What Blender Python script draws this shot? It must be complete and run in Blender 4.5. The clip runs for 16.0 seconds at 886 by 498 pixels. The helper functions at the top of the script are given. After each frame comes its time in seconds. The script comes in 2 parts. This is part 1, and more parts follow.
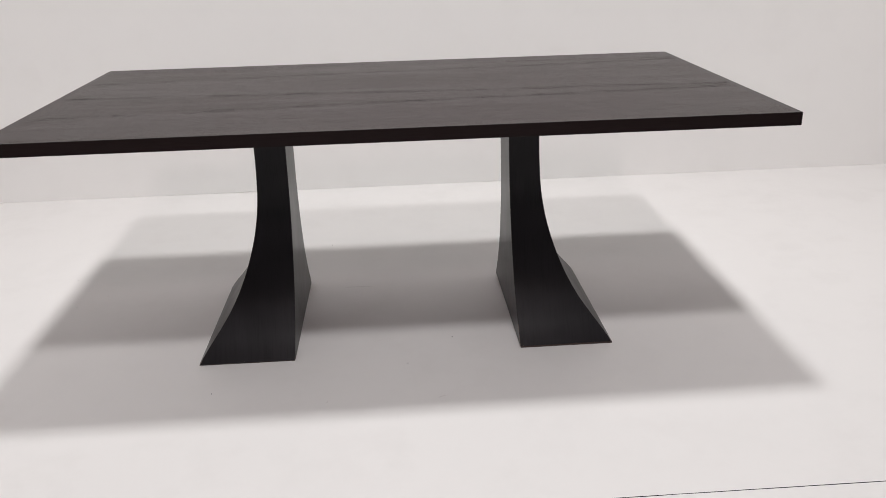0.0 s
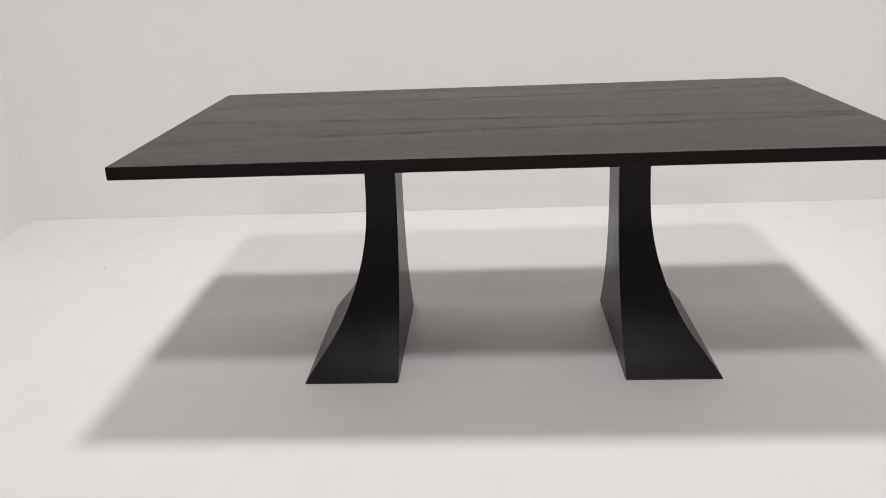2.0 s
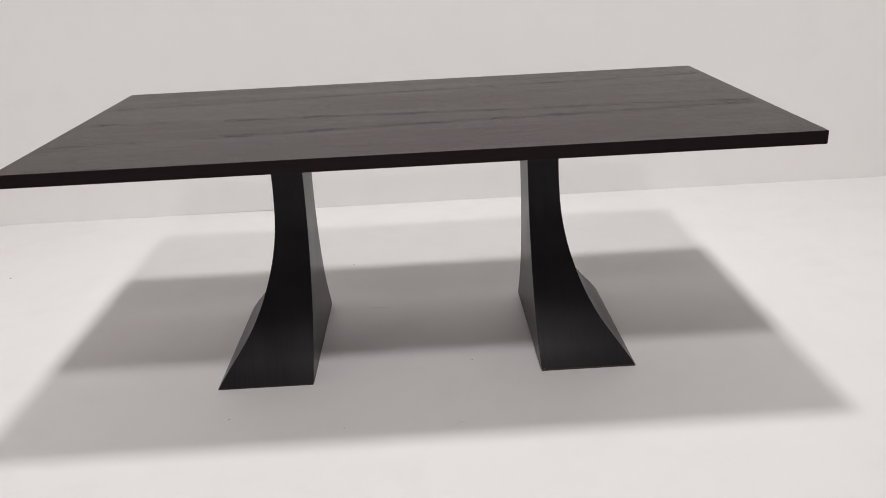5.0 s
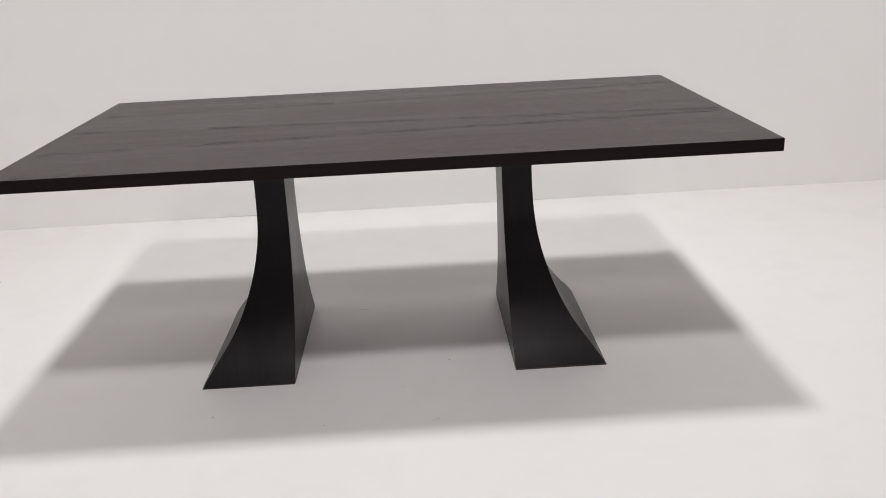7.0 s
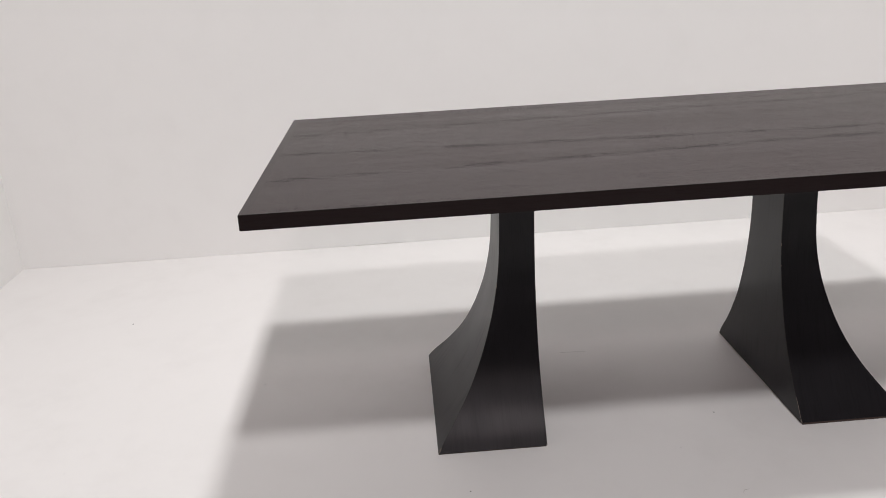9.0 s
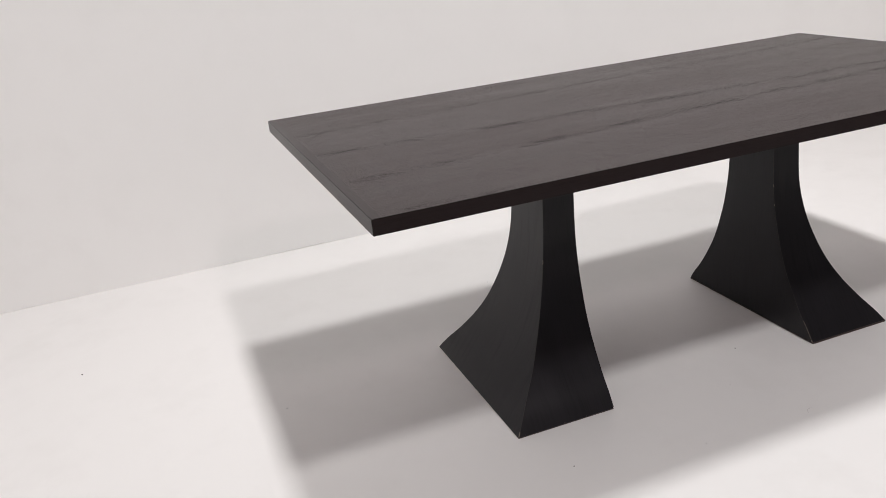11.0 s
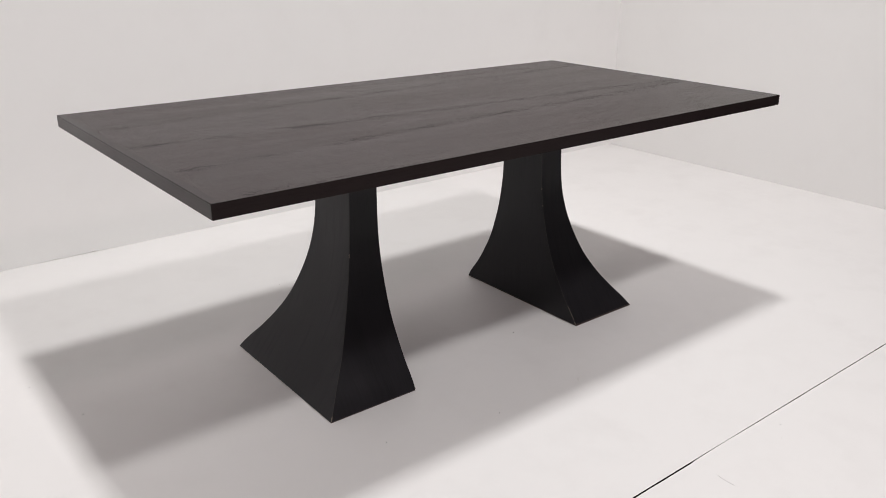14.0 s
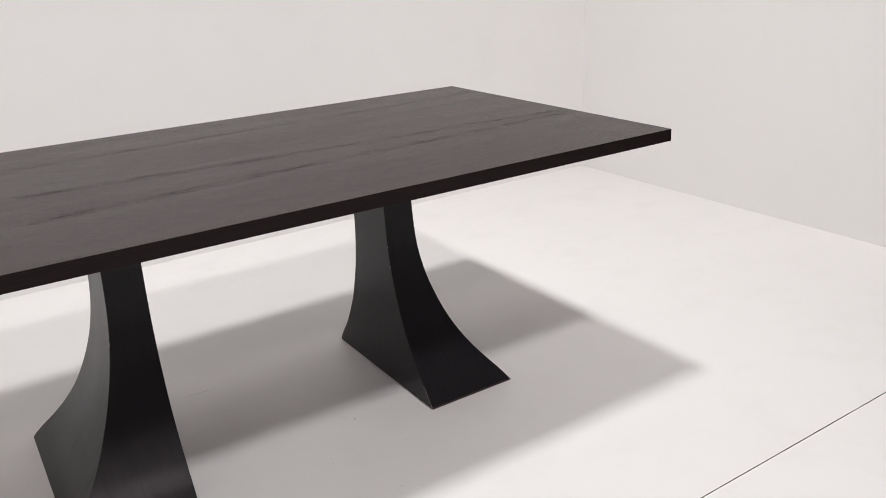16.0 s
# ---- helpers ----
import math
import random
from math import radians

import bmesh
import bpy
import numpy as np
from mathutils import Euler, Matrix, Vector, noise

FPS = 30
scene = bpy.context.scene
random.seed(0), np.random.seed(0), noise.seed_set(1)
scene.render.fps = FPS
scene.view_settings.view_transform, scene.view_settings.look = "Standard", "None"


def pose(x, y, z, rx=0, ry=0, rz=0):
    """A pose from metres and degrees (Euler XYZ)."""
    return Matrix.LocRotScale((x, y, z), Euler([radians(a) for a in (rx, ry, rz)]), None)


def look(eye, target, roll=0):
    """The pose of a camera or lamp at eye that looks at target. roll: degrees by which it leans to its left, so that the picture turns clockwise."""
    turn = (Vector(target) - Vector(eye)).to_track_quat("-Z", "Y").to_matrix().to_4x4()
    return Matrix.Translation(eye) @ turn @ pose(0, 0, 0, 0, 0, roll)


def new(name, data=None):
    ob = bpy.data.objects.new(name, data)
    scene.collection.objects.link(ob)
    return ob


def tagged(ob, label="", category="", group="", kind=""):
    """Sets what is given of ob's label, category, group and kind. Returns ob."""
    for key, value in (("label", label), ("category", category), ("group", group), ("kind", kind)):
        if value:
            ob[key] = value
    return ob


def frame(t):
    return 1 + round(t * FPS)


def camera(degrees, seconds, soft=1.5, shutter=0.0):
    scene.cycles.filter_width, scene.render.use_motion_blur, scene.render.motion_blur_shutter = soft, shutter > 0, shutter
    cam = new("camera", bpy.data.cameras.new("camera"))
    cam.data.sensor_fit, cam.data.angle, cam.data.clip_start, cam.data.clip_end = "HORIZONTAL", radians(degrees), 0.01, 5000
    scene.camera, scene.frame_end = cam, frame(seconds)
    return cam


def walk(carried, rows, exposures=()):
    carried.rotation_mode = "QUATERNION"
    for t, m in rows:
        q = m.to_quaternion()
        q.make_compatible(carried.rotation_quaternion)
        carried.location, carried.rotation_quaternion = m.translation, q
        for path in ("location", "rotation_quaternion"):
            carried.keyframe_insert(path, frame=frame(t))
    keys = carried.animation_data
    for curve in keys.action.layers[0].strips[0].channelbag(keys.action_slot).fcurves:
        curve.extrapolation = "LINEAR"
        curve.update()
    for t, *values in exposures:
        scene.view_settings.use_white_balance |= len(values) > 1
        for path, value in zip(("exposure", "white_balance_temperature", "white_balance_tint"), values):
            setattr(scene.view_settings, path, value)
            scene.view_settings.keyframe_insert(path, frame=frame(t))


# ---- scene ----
cam = camera(57.66, 16.0, soft=0.85)
PATH = [
    (0, (0.9705, -1.8921, 1.1969), (1.0865, -0.0398, 0.4515), -1.48),
    (0.5, (0.9301, -1.8832, 1.1898), (0.9910, -0.0231, 0.4574), -1.53),
    (1, (0.8792, -1.8807, 1.2024), (0.9119, -0.0169, 0.4777), -1.40),
    (1.5, (0.8716, -1.8879, 1.2188), (0.7638, -0.0156, 0.5239), -2.42),
    (2, (0.9298, -1.8753, 1.2177), (0.8201, -0.0037, 0.5212), -2.42),
    (2.5, (0.9648, -1.8689, 1.2080), (0.9526, 0.0090, 0.5201), -1.96),
    (3, (1.0002, -1.8696, 1.2037), (0.9868, 0.0075, 0.5136), -2.02),
    (3.5, (1.0094, -1.8518, 1.2004), (1.0173, 0.0238, 0.5061), -2.22),
    (3.7, (1.0207, -1.8460, 1.1921), (1.0428, 0.0275, 0.4925), -2.55),
    (5.8, (1.0131, -1.8718, 1.2398), (1.0608, -0.0099, 0.5111), -2.92),
    (6, (1.0229, -1.8965, 1.2301), (1.0821, -0.0295, 0.5155), -2.75),
    (6.5, (1.0521, -1.9239, 1.2358), (1.1139, -0.0571, 0.5208), -2.68),
    (7, (1.0568, -1.9338, 1.2466), (1.1156, -0.0660, 0.5338), -2.71),
    (7.5, (0.9946, -1.8915, 1.2473), (1.0145, -0.0202, 0.5417), -2.72),
    (7.7, (0.9342, -1.8694, 1.2277), (0.8688, 0.0096, 0.5458), -3.11),
    (8, (0.8182, -1.8144, 1.2102), (0.6276, 0.0595, 0.5378), -3.53),
    (8.2, (0.7300, -1.7631, 1.1978), (0.5356, 0.1104, 0.5253), -3.40),
    (10.3, (-0.2475, -1.3212, 1.2019), (0.4391, 0.4276, 0.5160), -3.17),
    (10.5, (-0.2955, -1.3247, 1.2220), (0.3772, 0.4209, 0.5145), -3.55),
    (11, (-0.3508, -1.3322, 1.2220), (0.2775, 0.4194, 0.4891), -5.58),
    (11.2, (-0.3454, -1.3291, 1.2240), (0.2911, 0.4202, 0.4924), -5.24),
    (11.5, (-0.3598, -1.3324, 1.2150), (0.4792, 0.3705, 0.5857), -0.03),
    (11.7, (-0.3886, -1.3217, 1.2105), (0.5316, 0.3492, 0.6094), 1.78),
    (12, (-0.4439, -1.3137, 1.1843), (0.5412, 0.3133, 0.5657), 1.89),
    (12.5, (-0.4846, -1.3274, 1.2042), (0.5758, 0.2310, 0.5355), 0.98),
    (13, (-0.5592, -1.3420, 1.2099), (0.5637, 0.1631, 0.5216), 0.47),
    (13.5, (-0.5960, -1.3545, 1.2162), (0.5486, 0.1310, 0.5211), 0.47),
    (14, (-0.5656, -1.3839, 1.2074), (0.6094, 0.0716, 0.4997), 0.50),
    (14.5, (-0.3948, -1.4400, 1.2114), (0.7648, 0.0260, 0.5001), 0.32),
    (15, (-0.2008, -1.4608, 1.2227), (0.8685, 0.0722, 0.5110), -0.56),
    (15.3, (-0.0858, -1.4423, 1.2083), (0.9903, 0.0916, 0.5089), -0.52),
    (15.5, (0.0169, -1.4339, 1.2408), (1.0778, 0.1016, 0.5219), -0.75),
    (16, (0.2782, -1.4405, 1.2309), (1.3092, 0.1241, 0.5314), -2.30),
]
walk(cam, [(t, look(eye, target, roll)) for t, eye, target, roll in PATH],
     exposures=((0, -0.055), (1, -0.065), (3.5, -0.07), (6, -0.06), (6.5, -0.045), (7.5, -0.075), (8.2, -0.055), (9.3, 0.03), (10.3, 0.11), (10.6, 0.11), (11, 0.05), (12, 0.02), (13, 0.05), (14, 0.005), (15, 0.045), (15.5, 0.03), (16, 0.10)))

# ---- light ----
# One row of hooded lamps along the middle of the white bay, those in the hall aimed at it; the hall behind is unseen,
# added, and dim.
world = bpy.data.worlds.new("world")
scene.world = world
world.use_nodes = True
world.node_tree.nodes["Background"].inputs["Color"].default_value = (0.9, 0.95, 1.0, 1)
world.node_tree.nodes["Background"].inputs["Strength"].default_value = 0.02
LAMP_X, LAMP_Z = 1.145, 5.22
for lamp_y, aim, long, watts, tint in ((0.40, 0, 0.46, 58.3, (0.987, 0.985, 0.982)),
                                       (-2.57, 33, 0.43, 50.9, (1.0, 0.980, 0.982)),
                                       (-5.61, 40, 0.40, 29.9, (1.0, 0.852, 0.868))):
    lamp = bpy.data.lights.new("ceiling_lamp", "AREA")
    lamp.shape, lamp.size, lamp.size_y, lamp.energy, lamp.color = "RECTANGLE", 0.41, long, watts, tint
    lamp.spread = radians(120)
    lamp_ob = new("ceiling_lamp", lamp)
    lamp_ob.matrix_world = pose(LAMP_X, lamp_y, LAMP_Z, aim, 1)


# ---- materials ----
def nodes_of(name):
    m = bpy.data.materials.new(name)
    m.use_nodes = True
    t = m.node_tree
    return m, t, t.nodes["Principled BSDF"]


def add(t, kind, **values):
    n = t.nodes.new(kind)
    for key, value in values.items():
        if key in ("operation", "data_type", "blend_type", "noise_dimensions"):
            setattr(n, key, value)
        else:
            n.inputs[key].default_value = value
    return n


def math_node(t, op, a, b=None, c=None):
    n = t.nodes.new("ShaderNodeMath")
    n.operation = op
    for i, v in enumerate((a, b, c)):
        if v is None:
            continue
        if isinstance(v, (int, float)):
            n.inputs[i].default_value = v
        else:
            t.links.new(v, n.inputs[i])
    return n.outputs[0]


def remap(t, v, lo, hi, a, b):
    n = t.nodes.new("ShaderNodeMapRange")
    n.clamp = True
    for i, x in enumerate((lo, hi, a, b)):
        n.inputs[i + 1].default_value = x
    t.links.new(v, n.inputs[0])
    return n.outputs[0]


def mix(t, f, a, b):
    n = t.nodes.new("ShaderNodeMix")
    n.data_type = "RGBA"
    for i, v in ((0, f), (6, a), (7, b)):
        if isinstance(v, (int, float)):
            n.inputs[i].default_value = v
        elif isinstance(v, tuple):
            n.inputs[i].default_value = (*v, 1)
        else:
            t.links.new(v, n.inputs[i])
    return n.outputs[2]


def noise_at(t, co, scale, detail=3.0, rough=0.5):
    n = add(t, "ShaderNodeTexNoise", Scale=scale, Detail=detail, Roughness=rough)
    t.links.new(co, n.inputs["Vector"])
    return n.outputs[0]


def stretched(t, co, sx, sy, sz, at=(0, 0, 0)):
    n = t.nodes.new("ShaderNodeMapping")
    n.inputs["Scale"].default_value = (sx, sy, sz)
    n.inputs["Location"].default_value = at
    t.links.new(co, n.inputs["Vector"])
    return n.outputs[0]


def bump(t, bsdf, height, strength, distance):
    n = add(t, "ShaderNodeBump", Strength=strength, Distance=distance)
    t.links.new(height, n.inputs["Height"])
    t.links.new(n.outputs[0], bsdf.inputs["Normal"])


def paint_material(name, colour, dirt, rough, smudge):
    """White emulsion or floor paint: roller stipple, cloudy coats, faint rubbed-in dirt."""
    m, t, b = nodes_of(name)
    co = t.nodes.new("ShaderNodeNewGeometry").outputs["Position"]
    cloud = noise_at(t, co, 1.3, 4)
    patch = noise_at(t, stretched(t, co, 1, 1, 1, (3.1, 7.7, 1.9)), 5.5, 5, 0.6)
    grime = math_node(t, "MULTIPLY", remap(t, patch, 0.48, 0.75, 0, smudge), remap(t, cloud, 0.35, 0.7, 0.3, 1))
    t.links.new(mix(t, grime, colour, dirt), b.inputs["Base Color"])
    t.links.new(remap(t, patch, 0.3, 0.7, rough - 0.06, rough + 0.06), b.inputs["Roughness"])
    bump(t, b, noise_at(t, co, 420, 2), 0.12, 0.0012)
    return m


def stained_oak(name, along, leaf, seed, rough, gloss=0.5, arch=1.0, tint=(1.0, 1.0, 1.0), seam=0.0, relief=0.7, reach=7.0, pore=0.12, streak_depth=0.12, mottle=0.25, fleck=1.0):
    """Black-stained oak with open grain. along: the axis of the grain; leaf: width of a veneer leaf; seam: a seam's place across the grain."""
    m, t, b = nodes_of(name)
    link = t.links.new
    co = t.nodes.new("ShaderNodeTexCoord").outputs["Object"]
    split = t.nodes.new("ShaderNodeSeparateXYZ")
    link(co, split.inputs[0])
    x, y, z = split.outputs
    if along == "x":
        u, v, w = x, y, z
    else:
        u, v, w = y, x, z
    centred = lambda n, k: math_node(t, "MULTIPLY", math_node(t, "SUBTRACT", n, 0.5), k)
    # book-matched leaves mirror each other at every second seam; each heart runs slightly askew
    cell = math_node(t, "FLOOR", math_node(t, "DIVIDE", math_node(t, "SUBTRACT", v, seam), leaf))
    across = math_node(t, "PINGPONG", math_node(t, "SUBTRACT", v, seam), leaf)
    join = t.nodes.new("ShaderNodeCombineXYZ")
    link(u, join.inputs[0]), link(across, join.inputs[1]), link(math_node(t, "ADD", w, math_node(t, "MULTIPLY", cell, 0.013)), join.inputs[2])
    g = stretched(t, join.outputs[0], 1, 1, 1, (seed, seed * 0.37, 0))
    drift = centred(noise_at(t, stretched(t, g, 1.5, 1.0, 1.0), 1.0, 1), 0.035)
    off = math_node(t, "ADD", math_node(t, "SUBTRACT", across, 0.076), math_node(t, "ADD", drift, math_node(t, "MULTIPLY", u, 0.052)))
    vivid = math_node(t, "SUBTRACT", 1.0, math_node(t, "MULTIPLY", math_node(t, "ABSOLUTE", math_node(t, "ADD", cell, 0.7)), 0.3))
    vivid = math_node(t, "MAXIMUM", vivid, 0.15)
    # pointed arches stacked along the heart, straight lines beside it
    side = math_node(t, "SQRT", math_node(t, "ADD", math_node(t, "MULTIPLY", off, off), 0.00001))
    shove = centred(noise_at(t, stretched(t, g, 3.0, 7.0, 3.0), 1.0, 2), 9.0)
    shake = centred(noise_at(t, stretched(t, g, 30, 70, 40), 1.0, 2), 0.8)
    rings = math_node(t, "ADD", math_node(t, "ADD", math_node(t, "MULTIPLY", side, 210.0), shove), math_node(t, "ADD", shake, math_node(t, "MULTIPLY", u, 72.0)))
    line = remap(t, math_node(t, "ABSOLUTE", math_node(t, "SUBTRACT", math_node(t, "FRACT", rings), 0.5)), 0.08, 0.15, 1, 0)
    # light flecks of embossed grain, put in as extra specular beside each line
    glint = remap(t, math_node(t, "ABSOLUTE", math_node(t, "SUBTRACT", math_node(t, "FRACT", math_node(t, "ADD", rings, 0.27)), 0.5)), 0.05, 0.12, 1, 0)
    heart = remap(t, side, 0.006, 0.026, 1, 0)
    patchy = remap(t, noise_at(t, stretched(t, g, 3.2, 14, 10), 1.0, 3), 0.40, 0.49, 0, 1)
    broken = remap(t, noise_at(t, stretched(t, g, 75, 140, 90), 1.0, 2), 0.46, 0.51, 0.0, 1)
    shown = math_node(t, "MULTIPLY", math_node(t, "MULTIPLY", heart, math_node(t, "MULTIPLY", patchy, broken)), math_node(t, "MULTIPLY", vivid, arch))
    arches = math_node(t, "MULTIPLY", line, shown)
    glint = math_node(t, "MULTIPLY", glint, shown)
    # long hair-thin checks that follow the heart
    crack = math_node(t, "ABSOLUTE", math_node(t, "SUBTRACT", noise_at(t, stretched(t, g, 5.5, 150, 60), 1.0, 3, 0.6), 0.5))
    checks = math_node(t, "MULTIPLY", remap(t, crack, 0.007, 0.018, 1, 0), math_node(t, "MULTIPLY", remap(t, side, 0.006, 0.022, 1, 0), remap(t, noise_at(t, stretched(t, g, 7, 5, 5), 1.0, 2), 0.44, 0.54, 0, 1)))
    arches = math_node(t, "MAXIMUM", arches, math_node(t, "MULTIPLY", checks, math_node(t, "MULTIPLY", vivid, arch)))
    pores = remap(t, noise_at(t, stretched(t, g, 20, 560, 560), 1.0, 2), 0.53, 0.64, 0, 1)
    fine = noise_at(t, stretched(t, g, reach, 380, 380), 1.0, 3, 0.6)
    open_grain = math_node(t, "MAXIMUM", arches, math_node(t, "MULTIPLY", pores, pore))
    broad = noise_at(t, stretched(t, g, 1.3, 11.0, 11.0), 1.0, 4, 0.6)
    shade = lambda k: tuple(k * c for c in tint)
    tone = mix(t, remap(t, broad, 0.3, 0.7, 0, 1), shade(0.0044), shade(0.0044 + 0.0032 * mottle))
    tone = mix(t, remap(t, fine, 0.35, 0.7, 0, 0.6 * mottle), tone, shade(0.0100))
    link(mix(t, open_grain, tone, shade(0.0018)), b.inputs["Base Color"])
    r = math_node(t, "ADD", remap(t, broad, 0.3, 0.7, rough - 0.035, rough + 0.035), math_node(t, "MULTIPLY", open_grain, 0.30))
    link(math_node(t, "ADD", r, centred(fine, 0.06 * fleck)), b.inputs["Roughness"])
    b.inputs["IOR"].default_value = 1.5
    sheen = math_node(t, "ADD", remap(t, open_grain, 0, 1, gloss, gloss * 0.1), math_node(t, "MULTIPLY", glint, 1.3 * gloss))
    link(math_node(t, "MULTIPLY", sheen, remap(t, fine, 0.3, 0.7, 1 + 0.03 * fleck, 1 - 0.04 * fleck)), b.inputs["Specular IOR Level"])
    height = math_node(t, "SUBTRACT", math_node(t, "MULTIPLY", fine, streak_depth), open_grain)
    bump(t, b, height, min(relief, 1.0), 0.0011 * max(relief, 1.0))
    return m


def lacquered_oak(name, base, rough, gloss, seed):
    """Black-stained, satin-lacquered oak: grain all but closed, with dull upright smears in the sheen."""
    m, t, b = nodes_of(name)
    link = t.links.new
    face = t.nodes.new("ShaderNodeTexCoord").outputs["UV"]
    g = stretched(t, face, 1, 1, 1, (seed, seed * 0.37, 0))
    smear = noise_at(t, stretched(t, g, 5.0, 62, 1), 1.0, 3, 0.55)
    patch = noise_at(t, stretched(t, g, 6.0, 9.0, 1), 1.0, 3, 0.5)
    pores = remap(t, noise_at(t, stretched(t, g, 16, 420, 1), 1.0, 2), 0.56, 0.68, 0, 1)
    dull = math_node(t, "MULTIPLY", remap(t, smear, 0.50, 0.66, 0, 0.9), remap(t, patch, 0.44, 0.64, 0.0, 1))
    # rubbed and smeared by feet and mops low down
    up = t.nodes.new("ShaderNodeSeparateXYZ")
    link(face, up.inputs[0])
    streaks = remap(t, noise_at(t, stretched(t, g, 8.0, 95, 1, (4.1, 2.2, 0)), 1.0, 3, 0.55), 0.42, 0.64, 0, 1)
    here = math_node(t, "MULTIPLY", remap(t, noise_at(t, stretched(t, g, 7.0, 14, 1, (1.7, 5.2, 0)), 1.0, 1), 0.38, 0.54, 0, 1), remap(t, up.outputs[0], 0.07, 0.20, 1, 0))
    ends = math_node(t, "MAXIMUM", math_node(t, "GREATER_THAN", up.outputs[1], 4.4), math_node(t, "LESS_THAN", math_node(t, "ABSOLUTE", math_node(t, "SUBTRACT", up.outputs[1], 1.97)), 0.35))
    dull = math_node(t, "MAXIMUM", dull, math_node(t, "MULTIPLY", math_node(t, "MULTIPLY", streaks, here), math_node(t, "MULTIPLY", ends, 0.8)))
    tone = mix(t, remap(t, patch, 0.3, 0.7, 0, 1), tuple(c * 0.86 for c in base), tuple(c * 1.12 for c in base))
    link(mix(t, math_node(t, "MULTIPLY", pores, 0.25), tone, tuple(c * 0.4 for c in base)), b.inputs["Base Color"])
    r = math_node(t, "ADD", remap(t, patch, 0.3, 0.7, rough - 0.022, rough + 0.022), math_node(t, "MULTIPLY", dull, 0.015))
    link(r, b.inputs["Roughness"])
    b.inputs["IOR"].default_value = 1.5
    link(math_node(t, "MULTIPLY", remap(t, dull, 0, 2.0, gloss, gloss * 0.40), remap(t, pores, 0, 1, 1, 0.93)), b.inputs["Specular IOR Level"])
    bump(t, b, math_node(t, "SUBTRACT", math_node(t, "MULTIPLY", smear, 0.6), math_node(t, "MULTIPLY", pores, 0.25)), 0.02, 0.0008)
    return m


def worn_edge(name, rough, wear):
    """Rubbed arris: stain worn thin along it, and through to brown wood in places."""
    m, t, b = nodes_of(name)
    co = t.nodes.new("ShaderNodeNewGeometry").outputs["Position"]
    thin = remap(t, noise_at(t, co, 9, 3, 0.6), 0.38, 0.62, 0.15, 1)
    rub = remap(t, noise_at(t, co, 34, 4, 0.7), 0.60, 0.70, 0, 1)
    worn = mix(t, thin, (0.012, 0.011, 0.011), tuple(wear * c for c in (0.048, 0.043, 0.041)))
    t.links.new(mix(t, math_node(t, "MULTIPLY", rub, thin), worn, (0.15, 0.12, 0.10)), b.inputs["Base Color"])
    b.inputs["Roughness"].default_value = rough
    return m


def plain(name, colour, rough, scale=60.0, spread=0.25):
    m, t, b = nodes_of(name)
    co = t.nodes.new("ShaderNodeNewGeometry").outputs["Position"]
    dark = tuple(c * (1 - spread) for c in colour)
    t.links.new(mix(t, remap(t, noise_at(t, co, scale, 4), 0.3, 0.7, 0, 1), dark, colour), b.inputs["Base Color"])
    b.inputs["Roughness"].default_value = rough
    bump(t, b, noise_at(t, co, scale * 4, 2), 0.15, 0.001)
    return m


WALL = paint_material("white_wall_paint", (0.872, 0.858, 0.846), (0.785, 0.765, 0.75), 0.62, 0.25)
FLOOR = paint_material("white_floor_paint", (0.79, 0.769, 0.758), (0.66, 0.635, 0.62), 0.52, 0.30)
# Greys of the added, unseen surfaces, tuned for bounce light and reflections.
FILL_GREY = plain("unseen_wall_grey", (0.24, 0.235, 0.235), 0.8, 3.0)
FILL_FLOOR = plain("unseen_floor_grey", (0.16, 0.155, 0.15), 0.7, 4.0)
FILL_CEILING = plain("unseen_ceiling_grey", (0.32, 0.315, 0.31), 0.8, 3.0)
GAP = plain("dark_joint", (0.02, 0.018, 0.017), 0.9)
OAK_TOP = stained_oak("black_oak_top", "x", 0.2525, 4.0, 0.33, 0.330, 1.0, (3.2, 1.35, 1.28), -0.131, relief=2.2, reach=17.0, pore=0.10, streak_depth=0.02, mottle=0.36, fleck=0.5)
OAK_LIP_X = stained_oak("black_oak_long_lipping", "x", 0.09, 11.0, 0.36, 0.21, 0.0, (2.2, 1.0, 1.05), relief=0.15, mottle=0.2, pore=0.12, fleck=0.4)
OAK_LIP_Y = stained_oak("black_oak_end_lipping", "y", 0.09, 17.0, 0.34, 0.32, 0.0, (2.6, 1.3, 1.25), relief=0.3, mottle=0.25, pore=0.12, fleck=0.4)
OAK_LEG = lacquered_oak("black_oak_pedestal", (0.0170, 0.0156, 0.0178), 0.320, 0.180, 23.0)
EDGE = worn_edge("rubbed_edge", 0.27, 1.0)
ARRIS = worn_edge("rubbed_pedestal_arris", 0.50, 0.65)
# brown plate wood, its colour darkened to include the contact shadow
PLATE_AND_SHADE = plain("brown_wood_with_contact_shade", (0.080, 0.052, 0.044), 0.7, 180.0, 0.5)
BARE = plain("bare_oak", (0.25, 0.20, 0.165), 0.7, 400.0, 0.4)
SCUFF = plain("grey_scuff", (0.68, 0.655, 0.64), 0.7)
LINT = plain("grey_lint", (0.57, 0.54, 0.52), 0.9)
GRIT = plain("dark_grit", (0.06, 0.053, 0.05), 0.8)


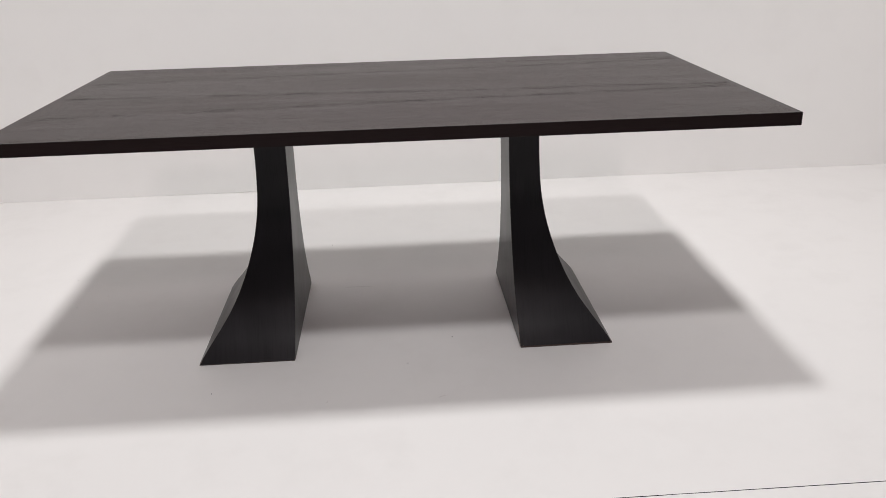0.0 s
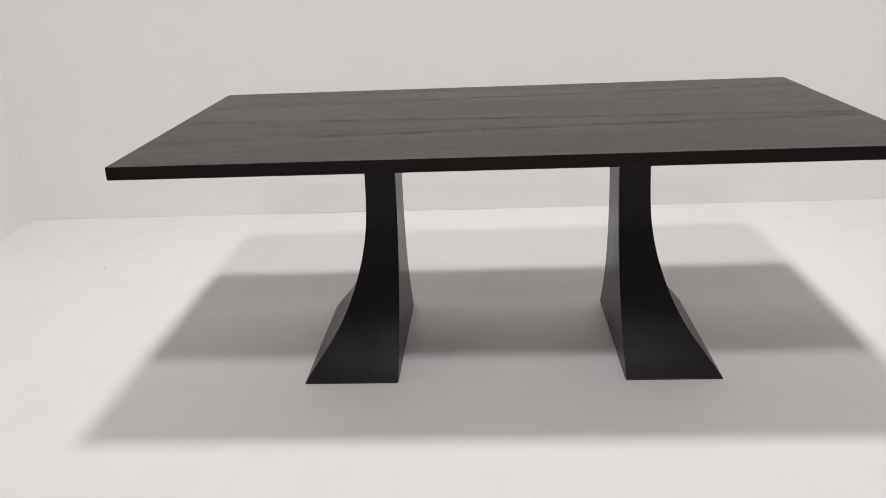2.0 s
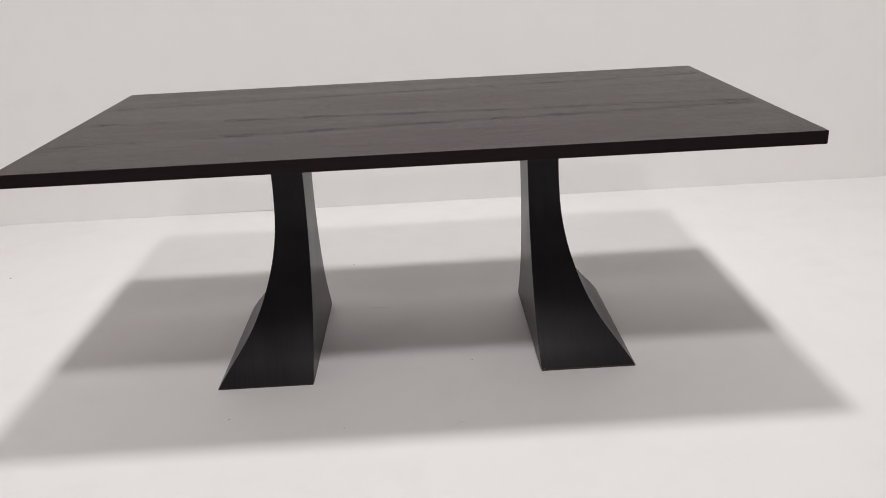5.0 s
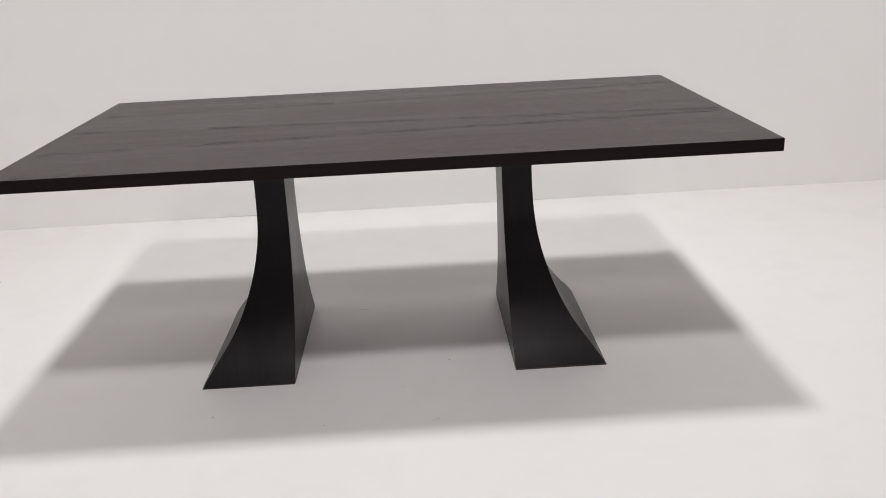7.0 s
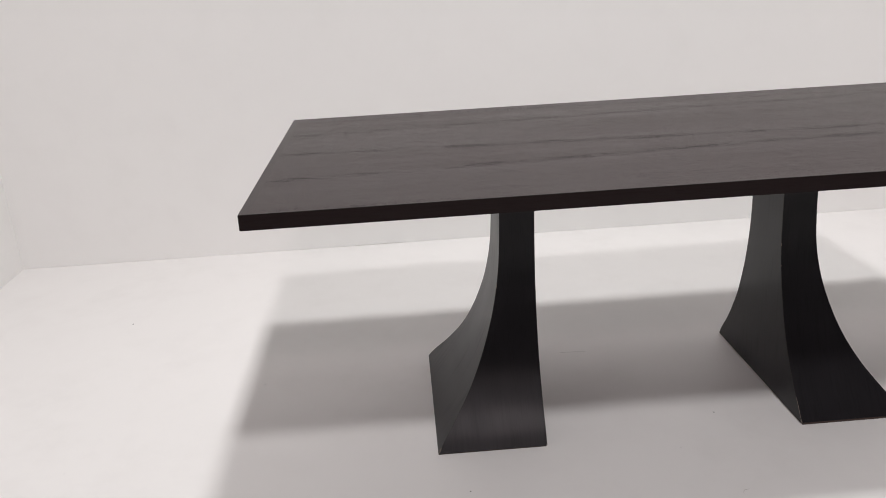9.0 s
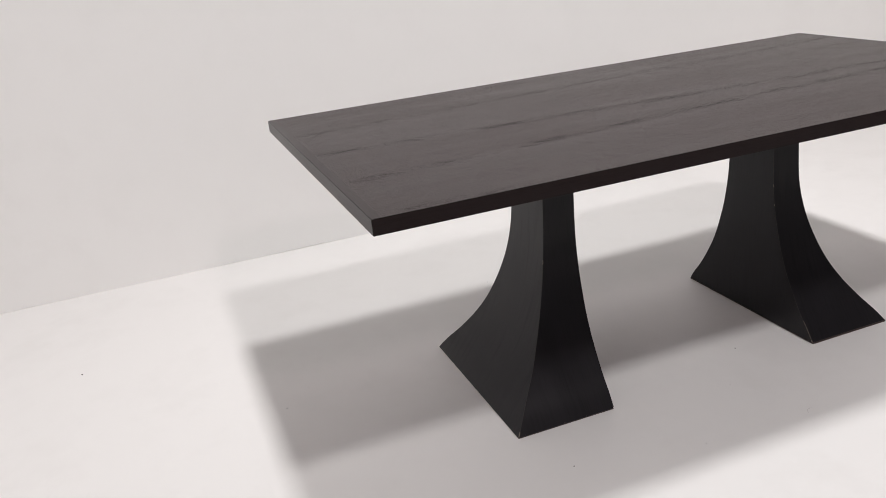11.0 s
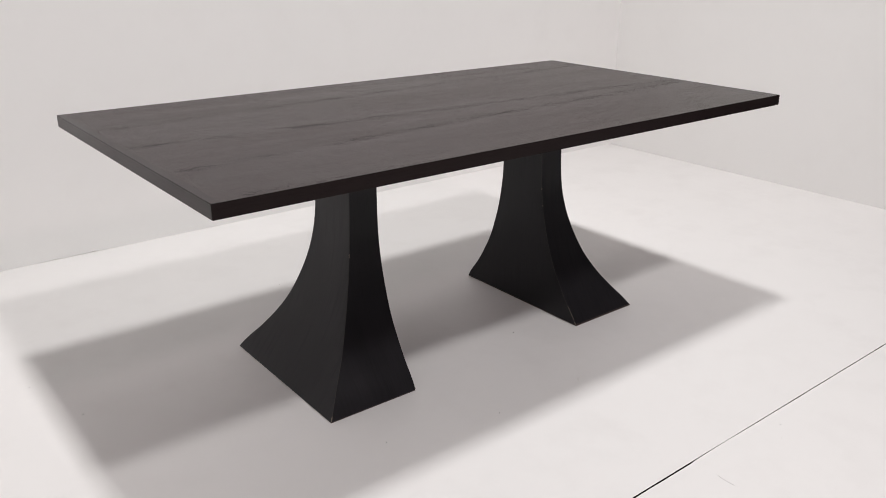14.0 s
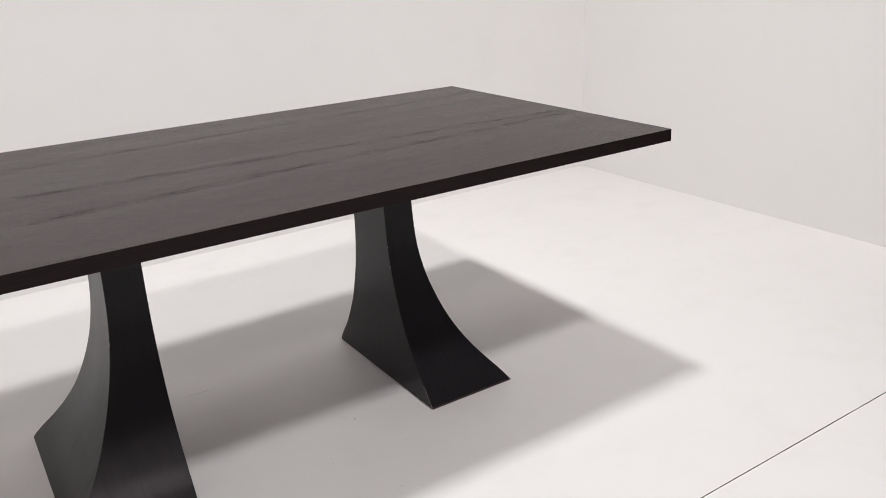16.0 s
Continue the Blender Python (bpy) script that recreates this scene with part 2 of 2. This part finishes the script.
# ---- building helpers ----
def part(name, bm, material, parent=None, label=""):
    """Link a bmesh as one mesh object, under a thing where a parent is given."""
    me = bpy.data.meshes.new(name)
    bmesh.ops.recalc_face_normals(bm, faces=bm.faces)
    bm.to_mesh(me)
    bm.free()
    for one in (material if isinstance(material, (list, tuple)) else [material]):
        me.materials.append(one)
    ob = new(name, me)
    ob.parent = parent
    if label:
        tagged(ob, label)
    return ob


def box(x0, x1, y0, y1, z0, z1, bevel=0.0):
    bm = bmesh.new()
    bmesh.ops.create_cube(bm, size=1, matrix=Matrix.Translation(((x0 + x1) / 2, (y0 + y1) / 2, (z0 + z1) / 2)) @ Matrix.Diagonal((x1 - x0, y1 - y0, z1 - z0, 1)))
    if bevel:
        bmesh.ops.bevel(bm, geom=bm.edges[:], offset=bevel, segments=2, affect="EDGES")
    return bm


def wall_mesh(length, height, thick, seed, nicks=()):
    """A wall along x from 0, face at y = 0, body behind it; its foot is trimmed a little unevenly above the floor. nicks: where, how far and how high the foot is broken away."""
    bm = bmesh.new()
    steps = int(length / 0.01)
    front, back = [], []
    for i in range(steps + 1):
        x = length * i / steps
        foot = 0.0003 + 0.0008 * max(0.0, noise.noise(Vector((x * 1.7, seed, 0))) ) + 0.0010 * max(0.0, noise.noise(Vector((x * 9.0, seed, 5))))
        for at, reach, high in nicks:
            foot = max(foot, high * max(0.0, 1 - abs(x - at) / reach))
        front.append((bm.verts.new((x, 0, foot)), bm.verts.new((x, 0, height))))
        back.append((bm.verts.new((x, thick, foot)), bm.verts.new((x, thick, height))))
    for i in range(steps):
        (a, b), (c, d) = front[i], front[i + 1]
        (e, f), (g, h) = back[i], back[i + 1]
        for quad in ((a, c, d, b), (e, f, h, g), (a, e, g, c), (b, d, h, f)):
            bm.faces.new(quad)
    bm.faces.new((front[0][0], front[0][1], back[0][1], back[0][0]))
    bm.faces.new((front[-1][0], back[-1][0], back[-1][1], front[-1][1]))
    return bm


def setting(name, bm, material, label, category):
    return tagged(part(name, bm, material), label, category, kind="structure")


# ---- the white bay ----
WEST, EAST, NORTH = -1.392, 3.520, 1.957
WEST_END, EAST_END, BAY_END, HALL_END, TOP = -1.2, -0.2, -2.9, -9.0, 5.6
T = 0.12


def joint_y(x):
    """The joint between the floor panels runs a little askew."""
    return -0.4520 - 0.0065 * (x - 0.5)


def panel_mesh(edge, y_end):
    """A floor panel that ends at the line edge(x); that end is bare and dirty, the top painted."""
    bm = bmesh.new()
    x0, x1, steps = WEST - T, EAST + T, 500
    end, lip = [], []
    for i in range(steps + 1):
        x = x0 + (x1 - x0) * i / steps
        y = edge(x)
        end.append((bm.verts.new((x, y_end, 0)), bm.verts.new((x, y_end, -0.03))))
        lip.append((bm.verts.new((x, y, 0)), bm.verts.new((x, y, -0.03))))
    for (a, b), (c, d), (e, f), (g, h) in zip(end, end[1:], lip, lip[1:]):
        for k, quad in enumerate(((a, c, g, e), (b, f, h, d), (e, g, h, f), (a, b, d, c))):
            bm.faces.new(quad).material_index = int(k == 2)
    bm.faces.new((end[0][0], lip[0][0], lip[0][1], end[0][1]))
    bm.faces.new((end[-1][0], end[-1][1], lip[-1][1], lip[-1][0]))
    return bm


def near_lip(x):
    """The near panel's edge: the gap runs from hair-thin to wide, with a step where two boards meet."""
    gap = 0.0026 + 0.0009 * noise.noise(Vector((x * 1.6, 3.3, 0))) + 0.0006 * noise.noise(Vector((x * 13.0, 8.1, 0)))
    gap += 0.0022 if x < 1.002 else 0.0
    if 1.002 <= x < 1.26:
        gap = 0.0011 + 0.0012 * abs(x - 1.13) / 0.13
    return joint_y(x) - max(0.0006, gap)


def far_lip(x):
    return joint_y(x) + 0.0003 * noise.noise(Vector((x * 17.0, 1.1, 0)))


setting("floor_1", panel_mesh(far_lip, NORTH + T), [FLOOR, GAP], "white painted floor panel with faint scuffs and dust", "floor")
setting("floor_2", panel_mesh(near_lip, BAY_END), [FLOOR, GAP], "white painted floor panel in front of the dark joint", "floor")
setting("subfloor", box(WEST - T, EAST + T, BAY_END, NORTH + T, -0.08, -0.034), GAP, "dark base under the floor panels", "floor")
# Unseen floors added around the bay; their grey sets the bounce light.
for side_x0, side_x1, side_end, side in ((-6, WEST - T - 0.003, WEST_END, "west"), (EAST + T + 0.003, 8, EAST_END, "east")):
    setting("unseen_floor_" + side, box(side_x0, side_x1, BAY_END, side_end, -0.08, -0.004), FILL_FLOOR, "unseen dim grey floor added beside the white panels", "floor")
setting("unseen_floor", box(-6, 8, HALL_END, BAY_END - 0.003, -0.08, -0.004), FILL_FLOOR, "unseen dim grey floor added in front of the bay", "floor")
north = setting("wall_north", wall_mesh(EAST - WEST + 2 * T, TOP, T, 1.0, ((1.62 + T, 0.12, 0.0020), (1.658 + T, 0.020, 0.0046), (1.507 + T, 0.026, 0.0030), (2.20 + T, 0.05, 0.0022))), WALL, "plain white painted wall with an uneven foot", "wall")
north.location = (WEST - T, NORTH, 0)
west = setting("wall_west", wall_mesh(NORTH - WEST_END, TOP, T, 2.0), WALL, "plain white painted side wall", "wall")
west.matrix_world = pose(WEST, WEST_END, 0, 0, 0, 90)
east = setting("wall_east", wall_mesh(NORTH - EAST_END, TOP, T, 3.0), WALL, "plain white painted side wall", "wall")
east.matrix_world = pose(EAST, NORTH, 0, 0, 0, -90)
# Unseen ceiling and walls, added to close the room and set its fill light.
setting("ceiling", box(-6, 8, HALL_END, NORTH + T, TOP + 0.003, TOP + 0.12), FILL_CEILING, "unseen plain grey ceiling added high above the bay", "ceiling")
setting("unseen_wall_south", box(-6, 8, HALL_END - T, HALL_END - 0.003, -0.08, TOP), FILL_GREY, "unseen plain dim grey end wall added to close the room", "wall")
setting("unseen_wall_west", box(-6 - T, -6.003, HALL_END, WEST_END + T, -0.08, TOP), FILL_GREY, "unseen plain dim grey side wall added to close the room", "wall")
setting("unseen_wall_east", box(8.003, 8 + T, HALL_END, EAST_END + T, -0.08, TOP), FILL_GREY, "unseen plain dim grey side wall added to close the room", "wall")
setting("unseen_return_west", box(-6, WEST - T - 0.003, WEST_END, WEST_END + T, -0.08, TOP), FILL_GREY, "unseen plain grey return wall added beside the white bay", "wall")
setting("unseen_return_east", box(EAST + T + 0.003, 8, EAST_END, EAST_END + T, -0.08, TOP), FILL_GREY, "unseen plain grey return wall added beside the white bay", "wall")

# ---- the table ----
LENGTH, DEPTH, HEIGHT, THICK, LIP, BAND = 1.990, 1.0435, 0.75, 0.0332, 0.020, 0.0024
table = tagged(new("dining_table"), "black-stained oak dining table on two flared pedestals on the white floor", "table")
table.location = (0.9922, 0.5260, 0)


def soft_box(sx, sy, sz, at, r, joined=None):
    """A slab with rubbed arrises, whose bevel faces take the second material; the side that faces "joined" (axis, sign) stays square."""
    bm = bmesh.new()
    bmesh.ops.create_cube(bm, size=1, matrix=Matrix.Translation(at) @ Matrix.Diagonal((sx, sy, sz, 1)))
    free = bm.edges[:]
    if joined:
        axis, sign = joined
        free = [e for e in free if not all((v.co[axis] - at[axis]) * sign > 0 for v in e.verts)]
    made = bmesh.ops.bevel(bm, geom=free, offset=r, segments=2, affect="EDGES")
    for f in made["faces"]:
        f.material_index = 1
    return bm


ZC = HEIGHT - THICK / 2
tabletop = part("tabletop", soft_box(LENGTH - 2 * LIP - 0.0002, DEPTH - 2 * BAND - 0.0001, THICK, (0, 0, ZC), 0.00004), [OAK_TOP, OAK_TOP], table,
                "black-stained oak veneer with open arched grain")
for side in (-1, 1):
    part("edge_band", soft_box(LENGTH, BAND, THICK, (0, side * (DEPTH - BAND) / 2, ZC), 0.0010, (1, -side)), [OAK_LIP_X, EDGE], tabletop, "thin black-stained oak edge band")
for side in (-1, 1):
    part("end_lipping", soft_box(LIP, DEPTH - 2 * BAND - 0.0001, THICK, (side * (LENGTH - LIP) / 2, 0, ZC), 0.0008, (0, -side)), [OAK_LIP_Y, EDGE], tabletop, "solid black-stained oak end strip")

# half-profiles of the pedestal by height: how far the outer face and the two ends stand out
HEIGHTS = (0.0, 0.04, 0.08, 0.13, 0.19, 0.26, 0.34, 0.43, 0.53, 0.63, 0.72)
BREADTH = (0.2861, 0.2582, 0.2278, 0.1932, 0.1619, 0.1350, 0.1128, 0.0982, 0.0927, 0.0922, 0.0922)
REACH = (0.2850, 0.2581, 0.2275, 0.1962, 0.1635, 0.1370, 0.1143, 0.0988, 0.0936, 0.0931, 0.0931)
SLAB = HEIGHT - THICK - 0.0005


def profile(knots, z):
    """Smooth curve through the knots at the heights above."""
    n = len(HEIGHTS)
    i = max(0, min(n - 2, sum(1 for h in HEIGHTS if h <= z) - 1))

    def slope(k):
        a, b = max(0, k - 1), min(n - 1, k + 1)
        return (knots[b] - knots[a]) / (HEIGHTS[b] - HEIGHTS[a])
    h = HEIGHTS[i + 1] - HEIGHTS[i]
    s = min(1.0, max(0.0, (z - HEIGHTS[i]) / h))
    return ((2 * s ** 3 - 3 * s ** 2 + 1) * knots[i] + (s ** 3 - 2 * s ** 2 + s) * h * slope(i)
            + (3 * s ** 2 - 2 * s ** 3) * knots[i + 1] + (s ** 3 - s ** 2) * h * slope(i + 1))


def pedestal_mesh(foot, lean):
    """Inner face nearly upright at x = 0; outer face and both ends sweep out in a hollow curve towards the foot."""
    bm = bmesh.new()
    rings = []
    count = 56
    for i in range(-1, count + 1):
        z = foot if i < 0 else foot + 0.0012 + (SLAB - foot - 0.0012) * (i / count) ** 1.35
        tuck = 0.0014 if i < 0 else 0.0
        w, d, h = profile(BREADTH, z) - tuck, profile(REACH, z) - tuck, lean * z / SLAB - tuck
        # arrises rubbed rounder and less evenly towards the foot
        c = [0.0011 + 0.0005 * noise.noise(Vector((z * 14, k * 7.3, foot * 900))) + 0.0032 * max(0.0, 1 - z / 0.018) for k in range(4)]
        corners = ((h - c[0], -d), (h, -d + c[0]), (h, d - c[1]), (h - c[1], d), (-w + h + c[2], d), (-w + h, d - c[2]), (-w + h, -d + c[3]), (-w + h + c[3], -d))
        rings.append([bm.verts.new((x, y, z)) for x, y in corners])
    grain = bm.loops.layers.uv.new("grain")
    for n, (a, b) in enumerate(zip(rings, rings[1:])):
        for k in range(8):
            face = bm.faces.new((a[k], a[(k + 1) % 8], b[(k + 1) % 8], b[k]))
            face.material_index = 1 if k % 2 == 0 or n == 0 else 0
            face.smooth = True
            for loop in face.loops:
                p = loop.vert.co
                loop[grain].uv = (p.z, 0.7 * k + (p.y if k in (1, 5) else p.x))
    bm.faces.new(rings[0][::-1])
    bm.faces.new(rings[-1])
    me = bpy.data.meshes.new("pedestal")
    bmesh.ops.recalc_face_normals(bm, faces=bm.faces)
    bm.to_mesh(me)
    bm.free()
    me.materials.append(OAK_LEG)
    me.materials.append(ARRIS)
    me.set_sharp_from_angle(angle=radians(25))
    return me


def chip_mesh(inner, side, z0, z1, width, lean, seed):
    """A spot on an upright arris where the stain is knocked off: a sliver folded round the edge. inner: on the straight face; side: the end, by its sign."""
    bm = bmesh.new()
    rows = []
    sx = 1 if inner else -1
    for i in range(9):
        s = i / 8
        z = z0 + (z1 - z0) * s
        x = lean * z / SLAB - (0.0 if inner else profile(BREADTH, z))
        y = side * profile(REACH, z)
        half = width * math.sin(math.pi * (0.06 + 0.88 * s)) ** 0.7 * (0.75 + 0.5 * noise.noise(Vector((s * 6, seed, 0))))
        rows.append([bm.verts.new(q) for q in ((x - sx * (half + 0.0006), y + side * 0.00015, z), (x - sx * 0.0003, y - side * 0.0003, z),
                                               (x + sx * 0.00015, y - side * (half + 0.0006), z), (x - sx * 0.002, y - side * 0.002, z))])
    for a, b in zip(rows, rows[1:]):
        for k in range(4):
            bm.faces.new((a[k], a[(k + 1) % 4], b[(k + 1) % 4], b[k]))
    bm.faces.new(rows[0][::-1])
    bm.faces.new(rows[-1])
    return bm


def nick_mesh(size, seed):
    """A crumb-shaped patch of bare wood, flattened."""
    bm = bmesh.new()
    bmesh.ops.create_icosphere(bm, subdivisions=2, radius=size)
    for v in bm.verts:
        k = 1 + 0.5 * noise.noise(v.co / size * 1.5 + Vector((seed, 0, 0)))
        v.co = Vector((v.co.x * k * 1.7, v.co.y * k * 0.5, v.co.z * k * 0.55))
    return bm


# each pedestal: place, turn, height of the foot, lean of the inner face; knocks on its arrises; nicks along the foot of the end that faces the joint
for x, y, turn, foot, lean, knocks, nicks in (
        (-0.3365, 0.0023, -0.34, 0.0024, 0.0070,
         ((False, -1, 0.3795, 0.3905, 0.0008), (False, -1, 0.0044, 0.014, 0.0016), (True, -1, 0.0044, 0.009, 0.0010)), (-0.085, -0.262, -0.150)),
        (0.3404, 0.0030, 179.86, 0.0046, 0.0132,
         ((True, 1, 0.438, 0.446, 0.0006), (True, 1, 0.382, 0.387, 0.0004), (True, 1, 0.016, 0.060, 0.0004), (True, 1, 0.0060, 0.013, 0.0022),
          (False, 1, 0.0060, 0.010, 0.0009)), (-0.010, -0.145, -0.172, -0.231))):
    leg = new("pedestal", pedestal_mesh(foot, lean))
    leg.parent = table
    leg.matrix_basis = pose(x, y, 0, 0, 0, turn)
    tagged(leg, "black-stained oak pedestal, flared to a broad foot")
    edge = -1 if abs(turn) < 90 else 1
    # the plate also stands in for the foot's contact shadow
    part("base_plate", box(-BREADTH[0] + 0.0025, -0.002, -REACH[0] + 0.0025, REACH[0] - 0.0025, 0.0, foot - 0.0002, 0.0006), PLATE_AND_SHADE, leg, "thin reddish-brown wooden plate under the foot, coloured darker for contact shade")
    for k, (inner, side, z0, z1, width) in enumerate(knocks):
        part("chip", chip_mesh(inner, side, z0, z1, width, lean, k + turn), BARE, leg, "bare wood where the stain is chipped off")
    for k, at in enumerate(nicks):
        nick = part("nick", nick_mesh(0.0016, k * 2.3 + turn), BARE, leg, "bare wood where the stain is chipped off")
        nick.matrix_basis = pose(at, edge * (profile(REACH, foot + 0.003) - 0.0002), foot + 0.0020)


# ---- small things on the floor ----
def grit_mesh(size, seed):
    bm = bmesh.new()
    bmesh.ops.create_icosphere(bm, subdivisions=2, radius=size)
    for v in bm.verts:
        k = 1 + 0.45 * noise.noise(v.co / size * 1.3 + Vector((seed, 0, 0)))
        v.co = Vector((v.co.x * k * 1.4, v.co.y * k, v.co.z * k * 0.45))
    low = min(v.co.z for v in bm.verts)
    for v in bm.verts:
        v.co.z -= low
    return bm


for k, (x, y, size) in enumerate(((-0.699, 1.245, 0.0030), (0.437, 0.084, 0.0019), (1.132, 0.341, 0.0021), (0.712, 1.182, 0.0020), (0.762, 0.007, 0.0014),
                                 (-0.875, 0.504, 0.0020), (-0.601, 0.302, 0.0016), (-0.218, 0.945, 0.0013), (-0.059, 0.782, 0.0012), (-0.139, 0.700, 0.0020),
                                 (1.323, -0.504, 0.0013), (1.267, -0.540, 0.0012))):
    bit = tagged(part("grit", grit_mesh(size * 0.8, k * 3.1), GRIT), "tiny dark crumb of grit lying on the white floor", "grit", "crumbs on the floor")
    bit.matrix_world = pose(x, y, 0, 0, 0, 47 * k)


def sliver_mesh(length, width, height, bend, seed):
    """A thin raised trace that tapers to both ends and wavers a little."""
    bm = bmesh.new()
    rows = []
    for i in range(25):
        s = i / 24
        half = width / 2 * (0.15 + math.sin(math.pi * s) ** 0.6) * (0.7 + 0.5 * noise.noise(Vector((s * 7, seed, 0))))
        y = bend * math.sin(math.pi * s) + 0.0012 * noise.noise(Vector((s * 4, seed, 9)))
        x = length * (s - 0.5)
        rows.append([bm.verts.new(p) for p in ((x, y - half, 0), (x, y, height), (x, y + half, 0))])
    for a, b in zip(rows, rows[1:]):
        bm.faces.new((a[0], b[0], b[1], a[1]))
        bm.faces.new((a[1], b[1], b[2], a[2]))
        bm.faces.new((a[0], a[2], b[2], b[0]))
    bm.faces.new(rows[0])
    bm.faces.new(rows[-1][::-1])
    return bm


scuff = tagged(part("scuff_mark", sliver_mesh(0.095, 0.0030, 0.0003, 0.002, 2.0), SCUFF), "faint grey scuff streak on the white floor under the table", "scuff mark")
scuff.matrix_world = pose(0.828, 0.757, 0.0001, 0, 0, -3)
thread = tagged(part("thread", sliver_mesh(0.048, 0.0011, 0.0006, 0.002, 6.0), LINT), "thin pale grey thread lying on the white floor by the joint", "thread")
thread.matrix_world = pose(0.992, -0.553, 0.0001, 0, 0, 88)
fibre = tagged(part("fibre", sliver_mesh(0.026, 0.0009, 0.0005, 0.007, 4.0), LINT), "short curled grey fibre lying on the white floor", "fibre")
fibre.matrix_world = pose(1.077, -0.004, 0.0001, 0, 0, 35)
flake = tagged(part("paint_flake", grit_mesh(0.0024, 8.0), FLOOR), "tiny white flake of paint lying on the floor", "paint flake")
flake.matrix_world = pose(0.988, 0.191, 0, 0, 0, 20)
